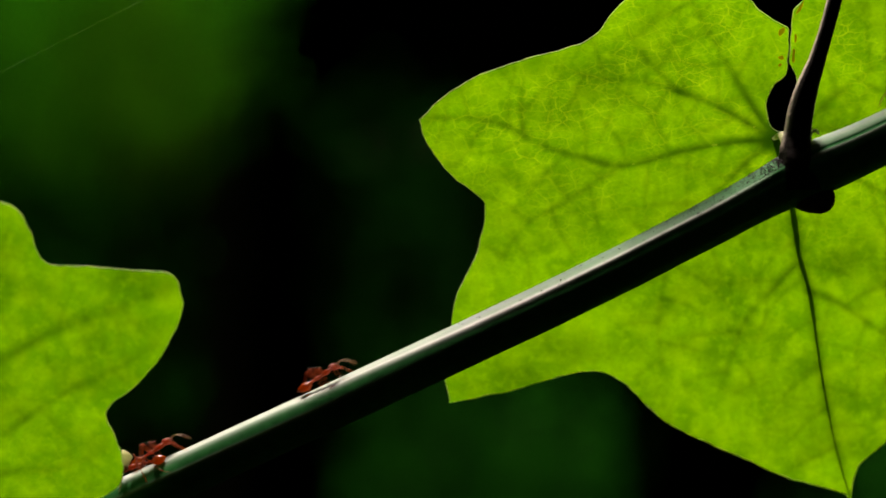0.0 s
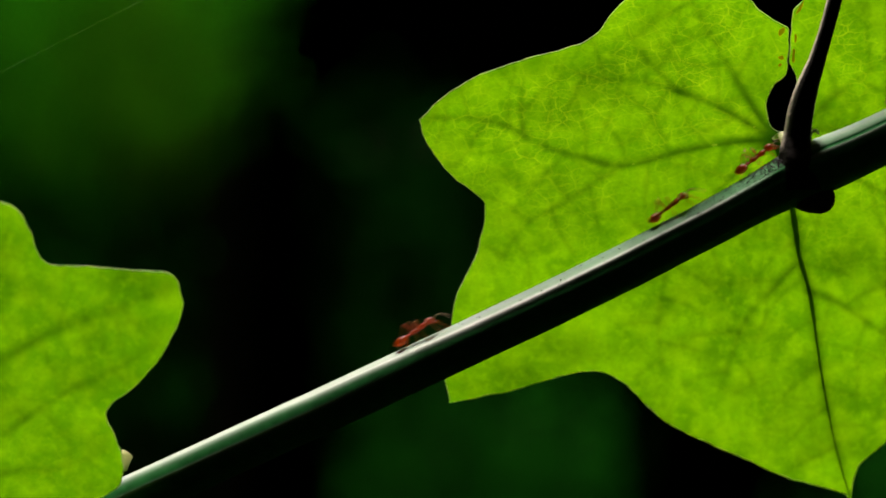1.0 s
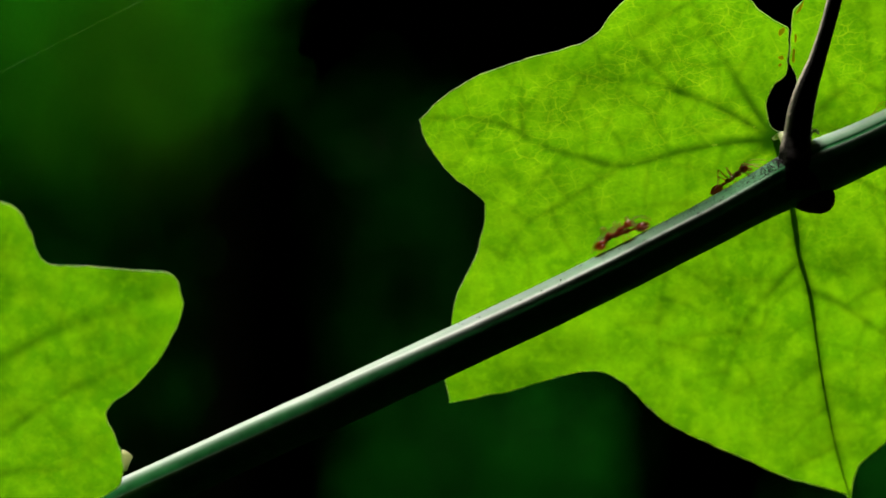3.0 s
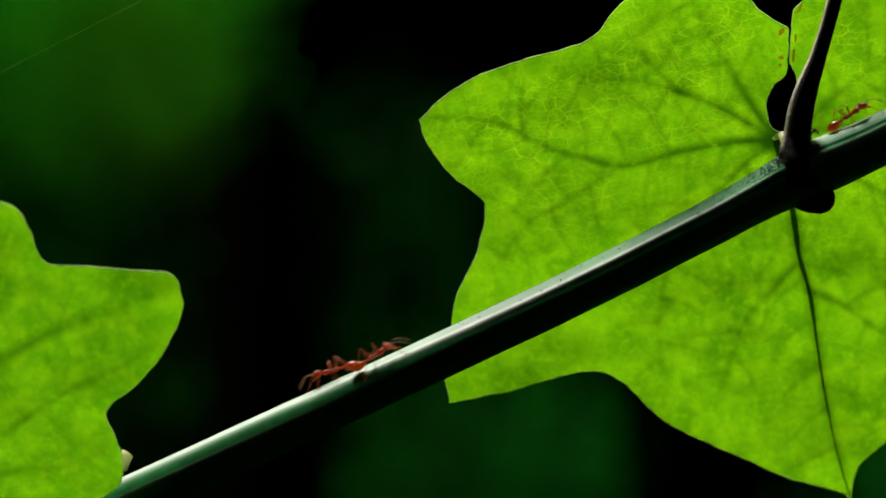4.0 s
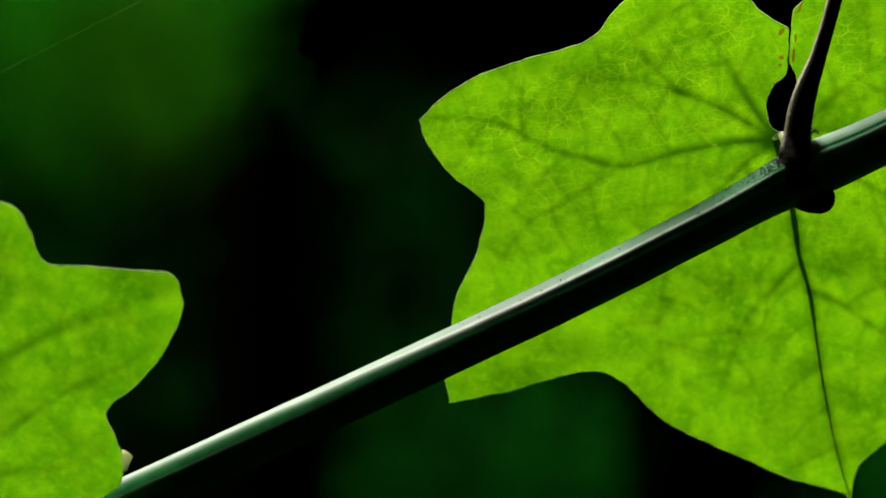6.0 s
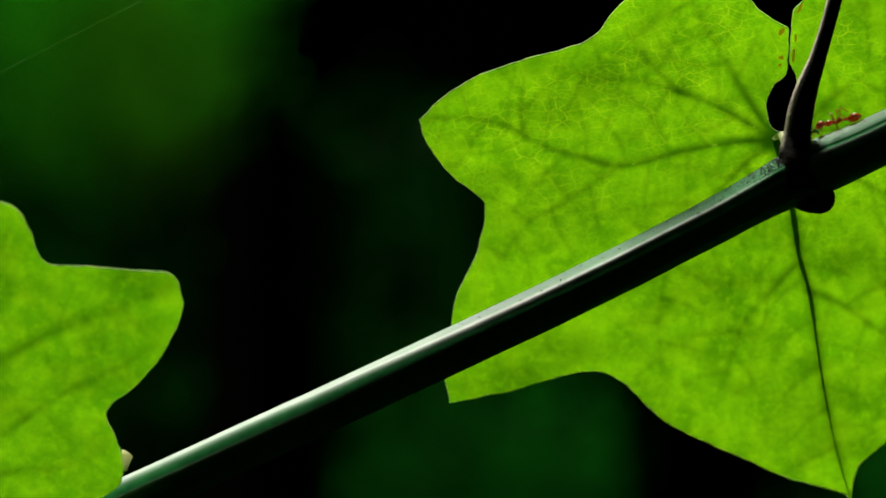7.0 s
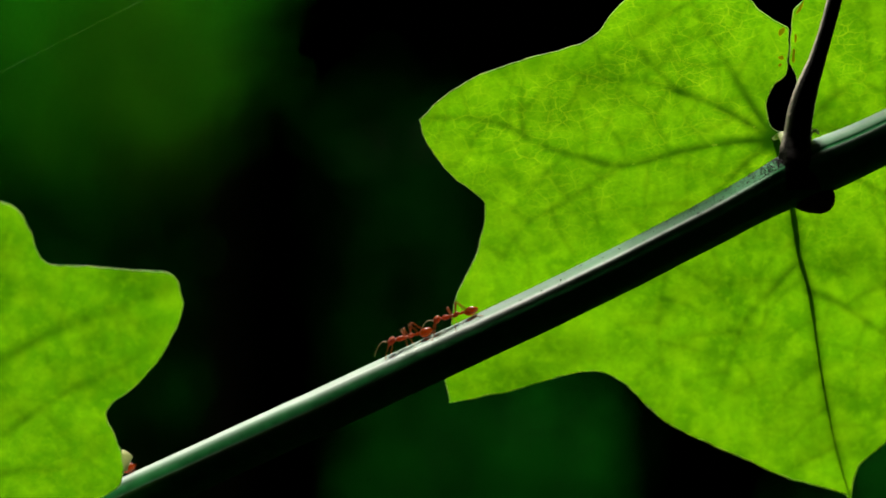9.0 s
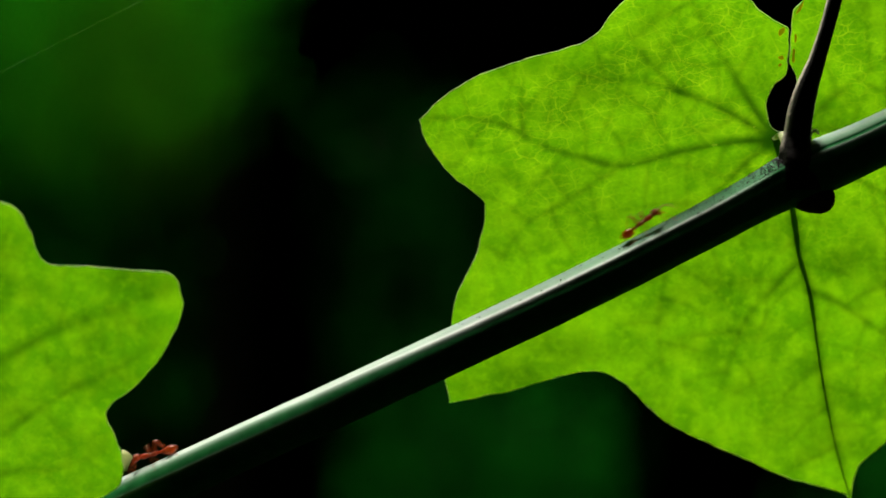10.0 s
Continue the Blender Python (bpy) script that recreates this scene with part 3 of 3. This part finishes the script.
def build_leaves(vine):
    big = Matrix.Translation(Vector((62.0, 22.0, 20.6)) * MM) @ pose(0, 0, 0, 97.96, -0.39, 2.81)
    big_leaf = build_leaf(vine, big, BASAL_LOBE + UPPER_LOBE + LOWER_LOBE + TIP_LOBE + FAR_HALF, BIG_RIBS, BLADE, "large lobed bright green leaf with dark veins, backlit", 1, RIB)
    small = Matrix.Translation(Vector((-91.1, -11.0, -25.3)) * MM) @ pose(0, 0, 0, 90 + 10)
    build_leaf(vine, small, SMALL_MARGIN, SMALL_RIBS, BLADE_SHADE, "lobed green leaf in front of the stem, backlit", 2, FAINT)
    for x, y, long, wide, turn in ((0.2, 19.8, 0.8, 0.45, 50), (0.3, 15.0, 0.45, 0.38, 0), (0.1, 13.6, 0.3, 0.25, 30), (2.6, 15.4, 1.35, 0.24, 88), (3.5, 24.2, 1.3, 0.26, 60), (2.9, 18.6, 0.8, 0.2, 88)):
        spot = bmesh.new()
        bmesh.ops.create_circle(spot, cap_ends=True, segments=28, radius=1.0)
        for v in spot.verts:
            ragged = 1 + 0.45 * noise.noise(v.co * 1.6 + Vector((x, y, 0))) + 0.2 * noise.noise(v.co * 5 + Vector((y, x, 0)))
            v.co = Vector((x, y, 0.9 + 0.0025 * max(0.0, y - 4.0) ** 2)) + Matrix.Rotation(radians(turn), 3, "Z") @ Vector((v.co.x * long * ragged, v.co.y * wide * ragged, 0))
        part("blemish", to_m(spot), SPOT, big_leaf, "reddish brown blemish")
    part("petiole", to_m(tube([(61.4, 21.5, 20.5, 0.35), (61.2, 12.0, 20.6, 0.6), (61.0, 5.0, 20.0, 0.9), (62.0, 1.0, 17.0, 1.3)], 12)), PALE, vine, "short pale petiole")
    part("petiole", to_m(tube([(-91.0, -13.0, -25.0, 0.6), (-96.0, -13.0, -30.0, 0.8), (-103.0, -8.0, -48.0, 1.0), (-106.0, 0.0, -65.5, 1.3)], 12)), VEIN, vine, "green petiole")


# ---- ants ----
def build_ant():
    """A red weaver ant that faces +x, its feet at z = 0, in millimetres."""
    ant = tagged(new("ant"), "slender reddish-brown weaver ant climbing up the stem", "ant", "ants on the stem")
    tall = 1.65
    thorax = bmesh.new()
    blob((0.95, 0, tall + 0.34), (0.72, 0.40, 0.42), (0, -12, 0), 8, 12, bm=thorax)
    blob((0.05, 0, tall + 0.14), (0.5, 0.27, 0.28), (0, -10, 0), 8, 12, bm=thorax)
    blob((-0.72, 0, tall + 0.06), (0.58, 0.34, 0.38), (0, 12, 0), 8, 12, bm=thorax)
    part("thorax", to_m(thorax), ANT, ant)
    waist = tube([(-1.2, 0, tall - 0.05, 0.13), (-1.6, 0, tall - 0.14, 0.2), (-1.85, 0, tall - 0.1, 0.26), (-2.1, 0, tall - 0.24, 0.15), (-2.4, 0, tall - 0.32, 0.14)], 8)
    part("waist", to_m(waist), ANT, ant)
    part("gaster", to_m(blob((-3.15, 0, tall - 0.42), (1.15, 0.72, 0.72), (0, -4, 0), 12, 16, 0.3)), GASTER, ant, "glossy amber-red gaster")
    head = part("head", to_m(blob((2.35, 0, tall + 0.62), (0.72, 0.66, 0.56), (0, 24, 0), 10, 14, -0.1)), ANT, ant)
    neck = tube([(1.5, 0, tall + 0.42, 0.16), (1.9, 0, tall + 0.5, 0.18)], 8)
    part("neck", to_m(neck), ANT, ant)
    for s in (1, -1):
        part("eye", to_m(blob((2.5, 0.52 * s, tall + 0.74), (0.17, 0.1, 0.15), (0, 0, 0), 6, 8)), EYE_BLACK, head, "black eye")
        jaw = tube([(2.85, 0.32 * s, tall + 0.18, 0.14), (3.2, 0.3 * s, tall + 0.0, 0.12), (3.42, 0.08 * s, tall - 0.18, 0.04)], 6)
        part("mandible", to_m(jaw), ANT, head)
        feeler = tube([(2.9, 0.26 * s, tall + 0.5, 0.06), (3.3, 0.45 * s, tall + 0.9, 0.05), (3.75, 0.6 * s, tall + 1.05, 0.045), (4.5, 0.7 * s, tall + 0.8, 0.042), (5.3, 0.75 * s, tall + 0.2, 0.042), (5.9, 0.7 * s, tall - 0.5, 0.035)], 6, 4)
        part("antenna", to_m(feeler), FEELER, head, "tan elbowed antenna")
        # hip, knee, ankle, toe, seen from the hip
        for hip, knee, ankle, toe in (((1.1, 0.3), (1.25, 1.0, 1.0), (2.45, 1.7, -0.8), (3.6, 1.9, -2.05)),
                                      ((0.15, 0.28), (-0.1, 1.15, 1.7), (-0.2, 2.05, -1.1), (-0.1, 2.3, -2.25)),
                                      ((-0.6, 0.3), (-0.9, 0.95, 1.95), (-2.35, 1.7, -0.9), (-3.7, 1.9, -2.0))):
            line = [(0, 0, 0, 0.11), tuple(0.5 * v * (1, s, 1)[i] for i, v in enumerate(knee)) + (0.1,), (knee[0], knee[1] * s, knee[2], 0.07)]
            shin = [(knee[0], knee[1] * s, knee[2], 0.065), (ankle[0] * 0.5 + knee[0] * 0.5, (ankle[1] + knee[1]) * 0.5 * s, (ankle[2] + knee[2]) * 0.5, 0.07), (ankle[0], ankle[1] * s, ankle[2], 0.05)]
            foot = [(ankle[0], ankle[1] * s, ankle[2], 0.07), ((ankle[0] + toe[0]) / 2, (ankle[1] + toe[1]) / 2 * s, (ankle[2] + toe[2]) / 2 - 0.1, 0.055), (toe[0], toe[1] * s, toe[2], 0.05)]
            bm = bmesh.new()
            for bit in (line, shin, foot):
                swept(bm, [tuple(q) for q in curve_through(bit, 3)], round_one, 6, True, Vector((0.1, 1, 0.05)))
            leg = part("leg", to_m(bm), LEG, ant)
            leg.location = Vector((hip[0], hip[1] * s, tall - 0.05)) * MM
    ant.scale = (1.12, 1.12, 1.12)
    return ant


# ---- surroundings: dark woods all round under an added dome, bushes out of focus, soil ----
def build_woods():
    bm = bmesh.new()
    side = 60.0
    vs = [bm.verts.new((x, y, 0)) for x, y in ((-side, -side), (side, -side), (side, side), (-side, side))]
    bm.faces.new(vs)
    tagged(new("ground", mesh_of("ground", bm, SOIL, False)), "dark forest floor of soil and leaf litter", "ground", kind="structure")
    # unseen dome added overhead and behind the lens to block light, open towards the sun
    bm = bmesh.new()
    grid = []
    for k in range(96):
        w = 2 * math.pi * k / 96
        col = []
        for h in range(41):
            f = radians(-8 + 98 * h / 40)
            q = Vector((math.cos(w) * math.cos(f), math.sin(w) * math.cos(f), math.sin(f)))
            col.append((q, bm.verts.new(q * (30.0 + 4.0 * noise.noise(q * 3) + 1.6 * noise.noise(q * 11)) + Vector((0, 0, 1.0)))))
        grid.append(col)
    for k in range(96):
        p, q = grid[k], grid[(k + 1) % 96]
        for h in range(40):
            mid = (p[h][0] + q[h + 1][0]).normalized()
            turn, high = math.degrees(math.atan2(mid.x, mid.y)) + 8 * noise.noise(mid * 6), math.degrees(math.asin(mid.z)) + 4 * noise.noise(mid * 9)
            if not (27 < high < 82 and abs(turn + 12) < 32 + 22 * max(0.0, high - 55) / 20):
                bm.faces.new((p[h][1], q[h][1], q[h + 1][1], p[h + 1][1]))
    ring = []
    for k in range(120):
        w = 2 * math.pi * k / 120
        q = Vector((math.cos(w), math.sin(w), 0))
        r = 9.0 + 1.0 * noise.noise(q * 4)
        ring.append([bm.verts.new((q.x * (r + 0.5 * noise.noise(q * 9 + Vector((0, 0, h)))), q.y * (r + 0.5 * noise.noise(q * 9 + Vector((0, 0, h)))), h * 0.6 - 0.02)) for h in range(7)])
    for k in range(120):
        p, q = ring[k], ring[(k + 1) % 120]
        for h in range(6):
            bm.faces.new((p[h], q[h], q[h + 1], p[h + 1]))
    loose = [v for v in bm.verts if not v.link_faces]
    bmesh.ops.delete(bm, geom=loose, context="VERTS")
    tagged(new("backdrop", mesh_of("backdrop", bm, WOODS)), "dark woods all round, with an unseen dome added overhead to block light", "backdrop", kind="structure")


def build_bush(x, z, wide, high, lean, count, skin, seed, label):
    """A dense bank of small broad leaves on twigs that rise from the soil; lean: how far its top stands sideways of its foot."""
    rnd = random.Random(seed)
    bush = tagged(new("bush"), label, "bush")
    bush.location = (x, 5.5, 0)
    for k in range(4):
        at = wide * (k - 1.5) * 0.5
        top = z + high * rnd.uniform(0.5, 0.9)
        part("twig", tube([(at * 0.3, 0.02 * k, 0, 0.012), (at * 0.6, 0.02, top * 0.5, 0.009), (at, 0, top * 0.8, 0.006), (at + lean * 0.5, 0.0, top, 0.003)], 8), TWIG, bush)
    rows, faces = [], []
    for k in range(count):
        up = rnd.uniform(-1, 1)
        c = Vector((lean * up + rnd.uniform(-wide, wide) + rnd.gauss(0, 0.06), rnd.uniform(-0.9, 0.9), z + up * high + rnd.gauss(0, 0.07)))
        m = Matrix.Translation(c) @ Euler((rnd.uniform(-0.6, 0.6) + 0.6, rnd.uniform(-0.6, 0.6), rnd.uniform(0, 6.3))).to_matrix().to_4x4()
        s = 0.034 * rnd.uniform(0.6, 1.2)
        first = len(rows)
        for i in range(5):
            f = i / 4
            half = s * 0.36 * math.sin(math.pi * f ** 0.8) + 0.001
            rows += [m @ Vector((s * (f - 0.5), e * half, -0.35 * s * f * f + 0.12 * abs(e) * s)) for e in (-1, 0, 1)]
        faces += [(first + 3 * i + e, first + 3 * i + e + 1, first + 3 * i + e + 4, first + 3 * i + e + 3) for i in range(4) for e in range(2)]
    me = bpy.data.meshes.new("foliage")
    me.from_pydata(rows, [], faces)
    me.materials.append(skin)
    foliage = tagged(new("foliage", me), kind="stuff")
    foliage.parent = bush


def build_silk():
    bm = swept(bmesh.new(), [(-180, -4, -22, 0.009), (-78, -4, 30.8, 0.009), (-51, -4, 44.5, 0.009), (40, -4, 91, 0.009), (84, 4, 92, 0.009)], round_one, 6)
    ob = tagged(new("spider_silk", mesh_of("spider_silk", to_m(bm), SILK)), "single fine strand of spider silk", "silk")
    ob.location = BASE


build_woods()
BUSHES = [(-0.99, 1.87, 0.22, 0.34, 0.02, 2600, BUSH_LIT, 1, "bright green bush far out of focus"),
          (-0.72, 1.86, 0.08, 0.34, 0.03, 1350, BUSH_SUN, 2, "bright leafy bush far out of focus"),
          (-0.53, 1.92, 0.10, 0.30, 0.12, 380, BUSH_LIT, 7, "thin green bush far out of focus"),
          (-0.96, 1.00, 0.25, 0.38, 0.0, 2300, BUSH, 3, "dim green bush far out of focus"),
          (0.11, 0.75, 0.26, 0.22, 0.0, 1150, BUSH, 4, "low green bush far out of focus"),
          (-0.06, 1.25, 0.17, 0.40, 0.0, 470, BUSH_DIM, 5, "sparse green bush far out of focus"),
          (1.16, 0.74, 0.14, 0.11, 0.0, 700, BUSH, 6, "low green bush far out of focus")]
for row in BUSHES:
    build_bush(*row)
the_vine = build_vine()
build_leaves(the_vine)
build_silk()
ants = [build_ant()]
for _ in range(12):
    ants.append(copy_thing(ants[0], pose(0, 0, 0)))
for one in ants[7:]:
    tagged(one, "slender reddish-brown weaver ant climbing down the stem")


# ---- what moves: the ants along the stem, and their legs ----
def ant_pose(u, side, up_hill):
    c, t, up, rad = stem_at(u)
    d = radians(side)
    out = up * math.cos(d) + Vector((0, -1, 0)) * math.sin(d)
    ahead = t if up_hill else -t
    m = Matrix((ahead, out.cross(ahead), out)).transposed().to_4x4()
    # those that climb down keep lower
    m.translation = BASE + (c + out * (rad * ridged(d % (2 * math.pi), 0.5) - (0.0 if up_hill else 0.3))) * MM
    return m


def march(ant, up_hill, wait, begin, places, rest, sides):
    """places: where the ant is at begin and each 0.1 s after it; before and after, it waits and rests further along the stem. sides: (seconds, degrees round the stem)."""
    speed = 75.0
    first, last = begin, begin + 0.1 * (len(places) - 1)
    rows = [(first + 0.1 * k, u) for k, u in enumerate(places)]
    if wait is not None:
        t = first - abs(wait - places[0]) / speed
        while t < 0:
            wait += (places[0] - wait) * 0.1
            t = first - abs(wait - places[0]) / speed
            if abs(wait - places[0]) < 1:
                break
        t = max(t, 0.0)
        if t > 0.05:
            rows = [(0.0, wait)] + ([(t, wait)] if t > 0.1 else []) + rows
    if rest is not None and last < 9.9:
        t = min(last + abs(rest - places[-1]) / speed, 10.0)
        rows += [(t, rest)] + ([(10.0, rest)] if t < 9.95 else [])
    ts, us = [r[0] for r in rows], [r[1] for r in rows]
    st, sa = [s[0] for s in sides], [s[1] for s in sides]
    times = sorted(set([round(t, 3) for t in ts] + [round(max(first, 0) + 0.1 * k, 3) for k in range(int((last - first) * 10) + 1)]))
    walk(ant, [(t, ant_pose(float(np.interp(t, ts, us)) + 1.5, float(np.interp(t, st, sa)), up_hill)) for t in times if 0 <= t <= 10])
    legs = [o for o in ant.children if o.name.startswith("leg")]
    active = [t for t in times if first - 0.6 <= t <= last + 0.6]
    for k, leg in enumerate(legs):
        rest_at = leg.location.copy()
        gait = []
        for t in active:
            stride = float(np.interp(t, ts, us)) / 17.0 * 2 * math.pi + (0 if k % 2 == 0 else math.pi)
            go = min(1.0, 0.25 + abs(float(np.interp(t + 0.05, ts, us)) - float(np.interp(t - 0.05, ts, us))) / 6.0)
            swing, lift = 20 * go * math.sin(stride), 12 * go * max(0.0, math.cos(stride))
            near = 1 if rest_at.y > 0 else -1
            gait.append((t, Matrix.Translation(rest_at) @ pose(0, 0, 0, lift * near, 0, swing * near)))
        gait = [(0.0, gait[0][1])] * (gait[0][0] > 0.01) + gait + [(10.0, gait[-1][1])] * (gait[-1][0] < 9.99)
        walk(leg, gait)


def motions():
    march(ants[0], True, None, 0.0, [-20.6, -12.6, -3.9, 2.4, 12.4, 20.9, 29.9, 36.4, 44.0, 50.6, 57.2, 61.0], 96, [(0, 5), (0.8, 0), (1.0, -12), (1.15, -70), (2, -110)])
    march(ants[1], True, None, 0.0, [-50.1, -42.7, -34.5, -25.8, -15.8, -5.2, 4.1, 13.5, 22.8, 31.9, 41.6, 47.9, 50.8, 54.7, 56.8, 58.1, 58.4, 59.0, 60.1, 63.5, 67.5, 72.0, 77.7, 80.0], 110, [(0, -5), (1.2, -5), (1.6, -50), (2.1, -75), (2.2, -25)])
    march(ants[2], True, -64, 0.3, [-56.0, -52.0, -48.4, -42.9, -34.2, -22.7, -12.6, -3.5, 5.7, 15.2, 24.5, 32.5, 40.4, 47.7, 52.2, 53.5, 54.4, 54.8, 53.9, 53.7, 54.9, 56.1, 57.5, 58.6, 60.0], 124, [(0, -5), (1.6, 0), (2.3, 0), (2.7, -50), (3.2, -50)])
    march(ants[3], True, -74, 1.1, [-54.2, -52.0, -47.0, -39.2, -31.9, -24.7, -16.7, -8.2, -1.1, 6.4, 14.8, 17.0, 22.1, 27.8, 34.7, 41.0, 43.2, 46.0, 49.5, 52.5, 55.5, 58.5, 61.0, 63.5, 66.0, 69.0, 72.5, 76.1, 79.0], 138, [(0, 8), (2.6, 8), (3.1, -45), (3.5, -40), (3.8, 5)])
    march(ants[4], True, -86, 1.9, [-55.5, -51.6, -42.7, -34.9, -26.4, -17.6, -9.8, -2.1, 7.0, 15.5, 24.0, 32.0, 39.5, 46.0, 51.5, 55.0, 58.0, 60.5, 63.0, 66.0, 69.9, 73.1, 77.2, 82.0], 152, [(0, 0), (2.9, 0), (3.4, -45), (3.7, -35), (4.0, 5)])
    march(ants[5], True, -98, 3.2, [-56.0, -49.0, -41.0, -33.0, -26.0, -21.0, -18.2, -17.8, -11.3, -8.2, -1.9, 6.9, 17.0, 27.1, 36.3, 44.9, 50.8, 56.4, 59.4, 68.0, 70.3, 76.3, 83.0], 166, [(0, -8), (3.6, 20), (4.0, 25), (4.2, 0), (4.8, -15), (5.0, -60), (5.15, -30), (5.3, 0)])
    march(ants[6], True, -110, 7.5, [-61.5, -54.8, -51.6, -47.9, -40.1, -31.9, -26.6, -26.2, -25.8, -26.0, -24.7, -12.4, -9.1, -9.6, -9.8, -8.5, -7.0, -5.0, -3.0, 0.5, 3.9, 7.4, 11.4, 19.3, 28.0, 36.6], None, [(0, 0), (8.2, 5), (8.4, 5), (8.6, -75), (9.38, -80), (9.5, -58), (9.62, -15), (10, 5)])
    march(ants[7], False, None, 0.0, [-53.0, -54.5, -55.5, -58.0, -62.0], -122, [(0, 25), (10, 0)])
    march(ants[8], False, 84, 1.0, [85.0, 76.8, 72.6, 71.4, 70.3, 68.8, 69.0, 68.1, 64.6, 61.4, 58.4, 57.5, 56.5, 56.0, 54.0, 51.5, 49.0, 48.3, 44.0, 38.5, 33.0, 27.5, 22.0, 16.0, 10.5, 5.0, -1.0, -7.5, -11.5, -12.6, -18.8, -24.0, -31.9, -42.3, -51.2, -58.4], -134, [(0, 0), (1.6, 0), (1.85, -60), (2.0, -30), (2.4, -95), (2.8, -40), (3.1, 0), (3.9, -10), (10, 0)])
    march(ants[9], False, 98, 6.7, [79.0, 75.7, 72.4, 70.3, 65.0, 60.5, 56.1, 50.5, 41.6, 33.0, 22.6, 11.9, -0.2, -10.8, -17.6, -17.4, -17.4, -17.8, -20.1, -24.3, -35.1, -43.6, -51.2, -58.4], -146, [(0, 0), (7.0, 0), (7.15, -55), (7.35, -10), (8, 0), (8.5, -15), (10, 0)])
    march(ants[10], False, 110, 7.0, [86.0, 80.5, 75.5, 71.6, 68.1, 66.1, 59.4, 56.9, 54.9, 51.2, 46.4, 41.2, 34.5, 28.0, 21.9, 15.6, 9.5, 1.5, -3.4, -3.9, -5.6, -11.0, -18.2, -25.6, -33.0, -40.3, -47.9, -52.0, -57.0], -158, [(0, 0), (7.2, 0), (7.5, -45), (7.8, -35), (8.3, -30), (8.6, -20), (8.8, 0), (10, 0)])
    march(ants[11], False, 122, 7.3, [79.5, 76.8, 75.1, 72.7, 70.9, 68.8, 65.6, 58.4, 53.6, 49.9, 44.1, 34.3, 28.2, 18.9, 14.1, 9.3, 3.7, 2.4, 1.5, 0.0, -1.5, -5.8, -11.0, -18.6, -27.9, -34.5, -43.4, -50.9], None, [(0, 0), (7.75, -20), (7.9, -40), (8.0, -25), (8.2, -38), (8.55, -26), (8.8, 0), (10, 0)])
    march(ants[12], False, 134, 9.0, [87.0, 79.0, 73.5, 71.2, 70.5, 69.5, 68.3, 66.0, 63.0, 61.5, 61.0], None, [(0, 0), (9.6, 0), (9.85, -70), (10, -80)])


motions()
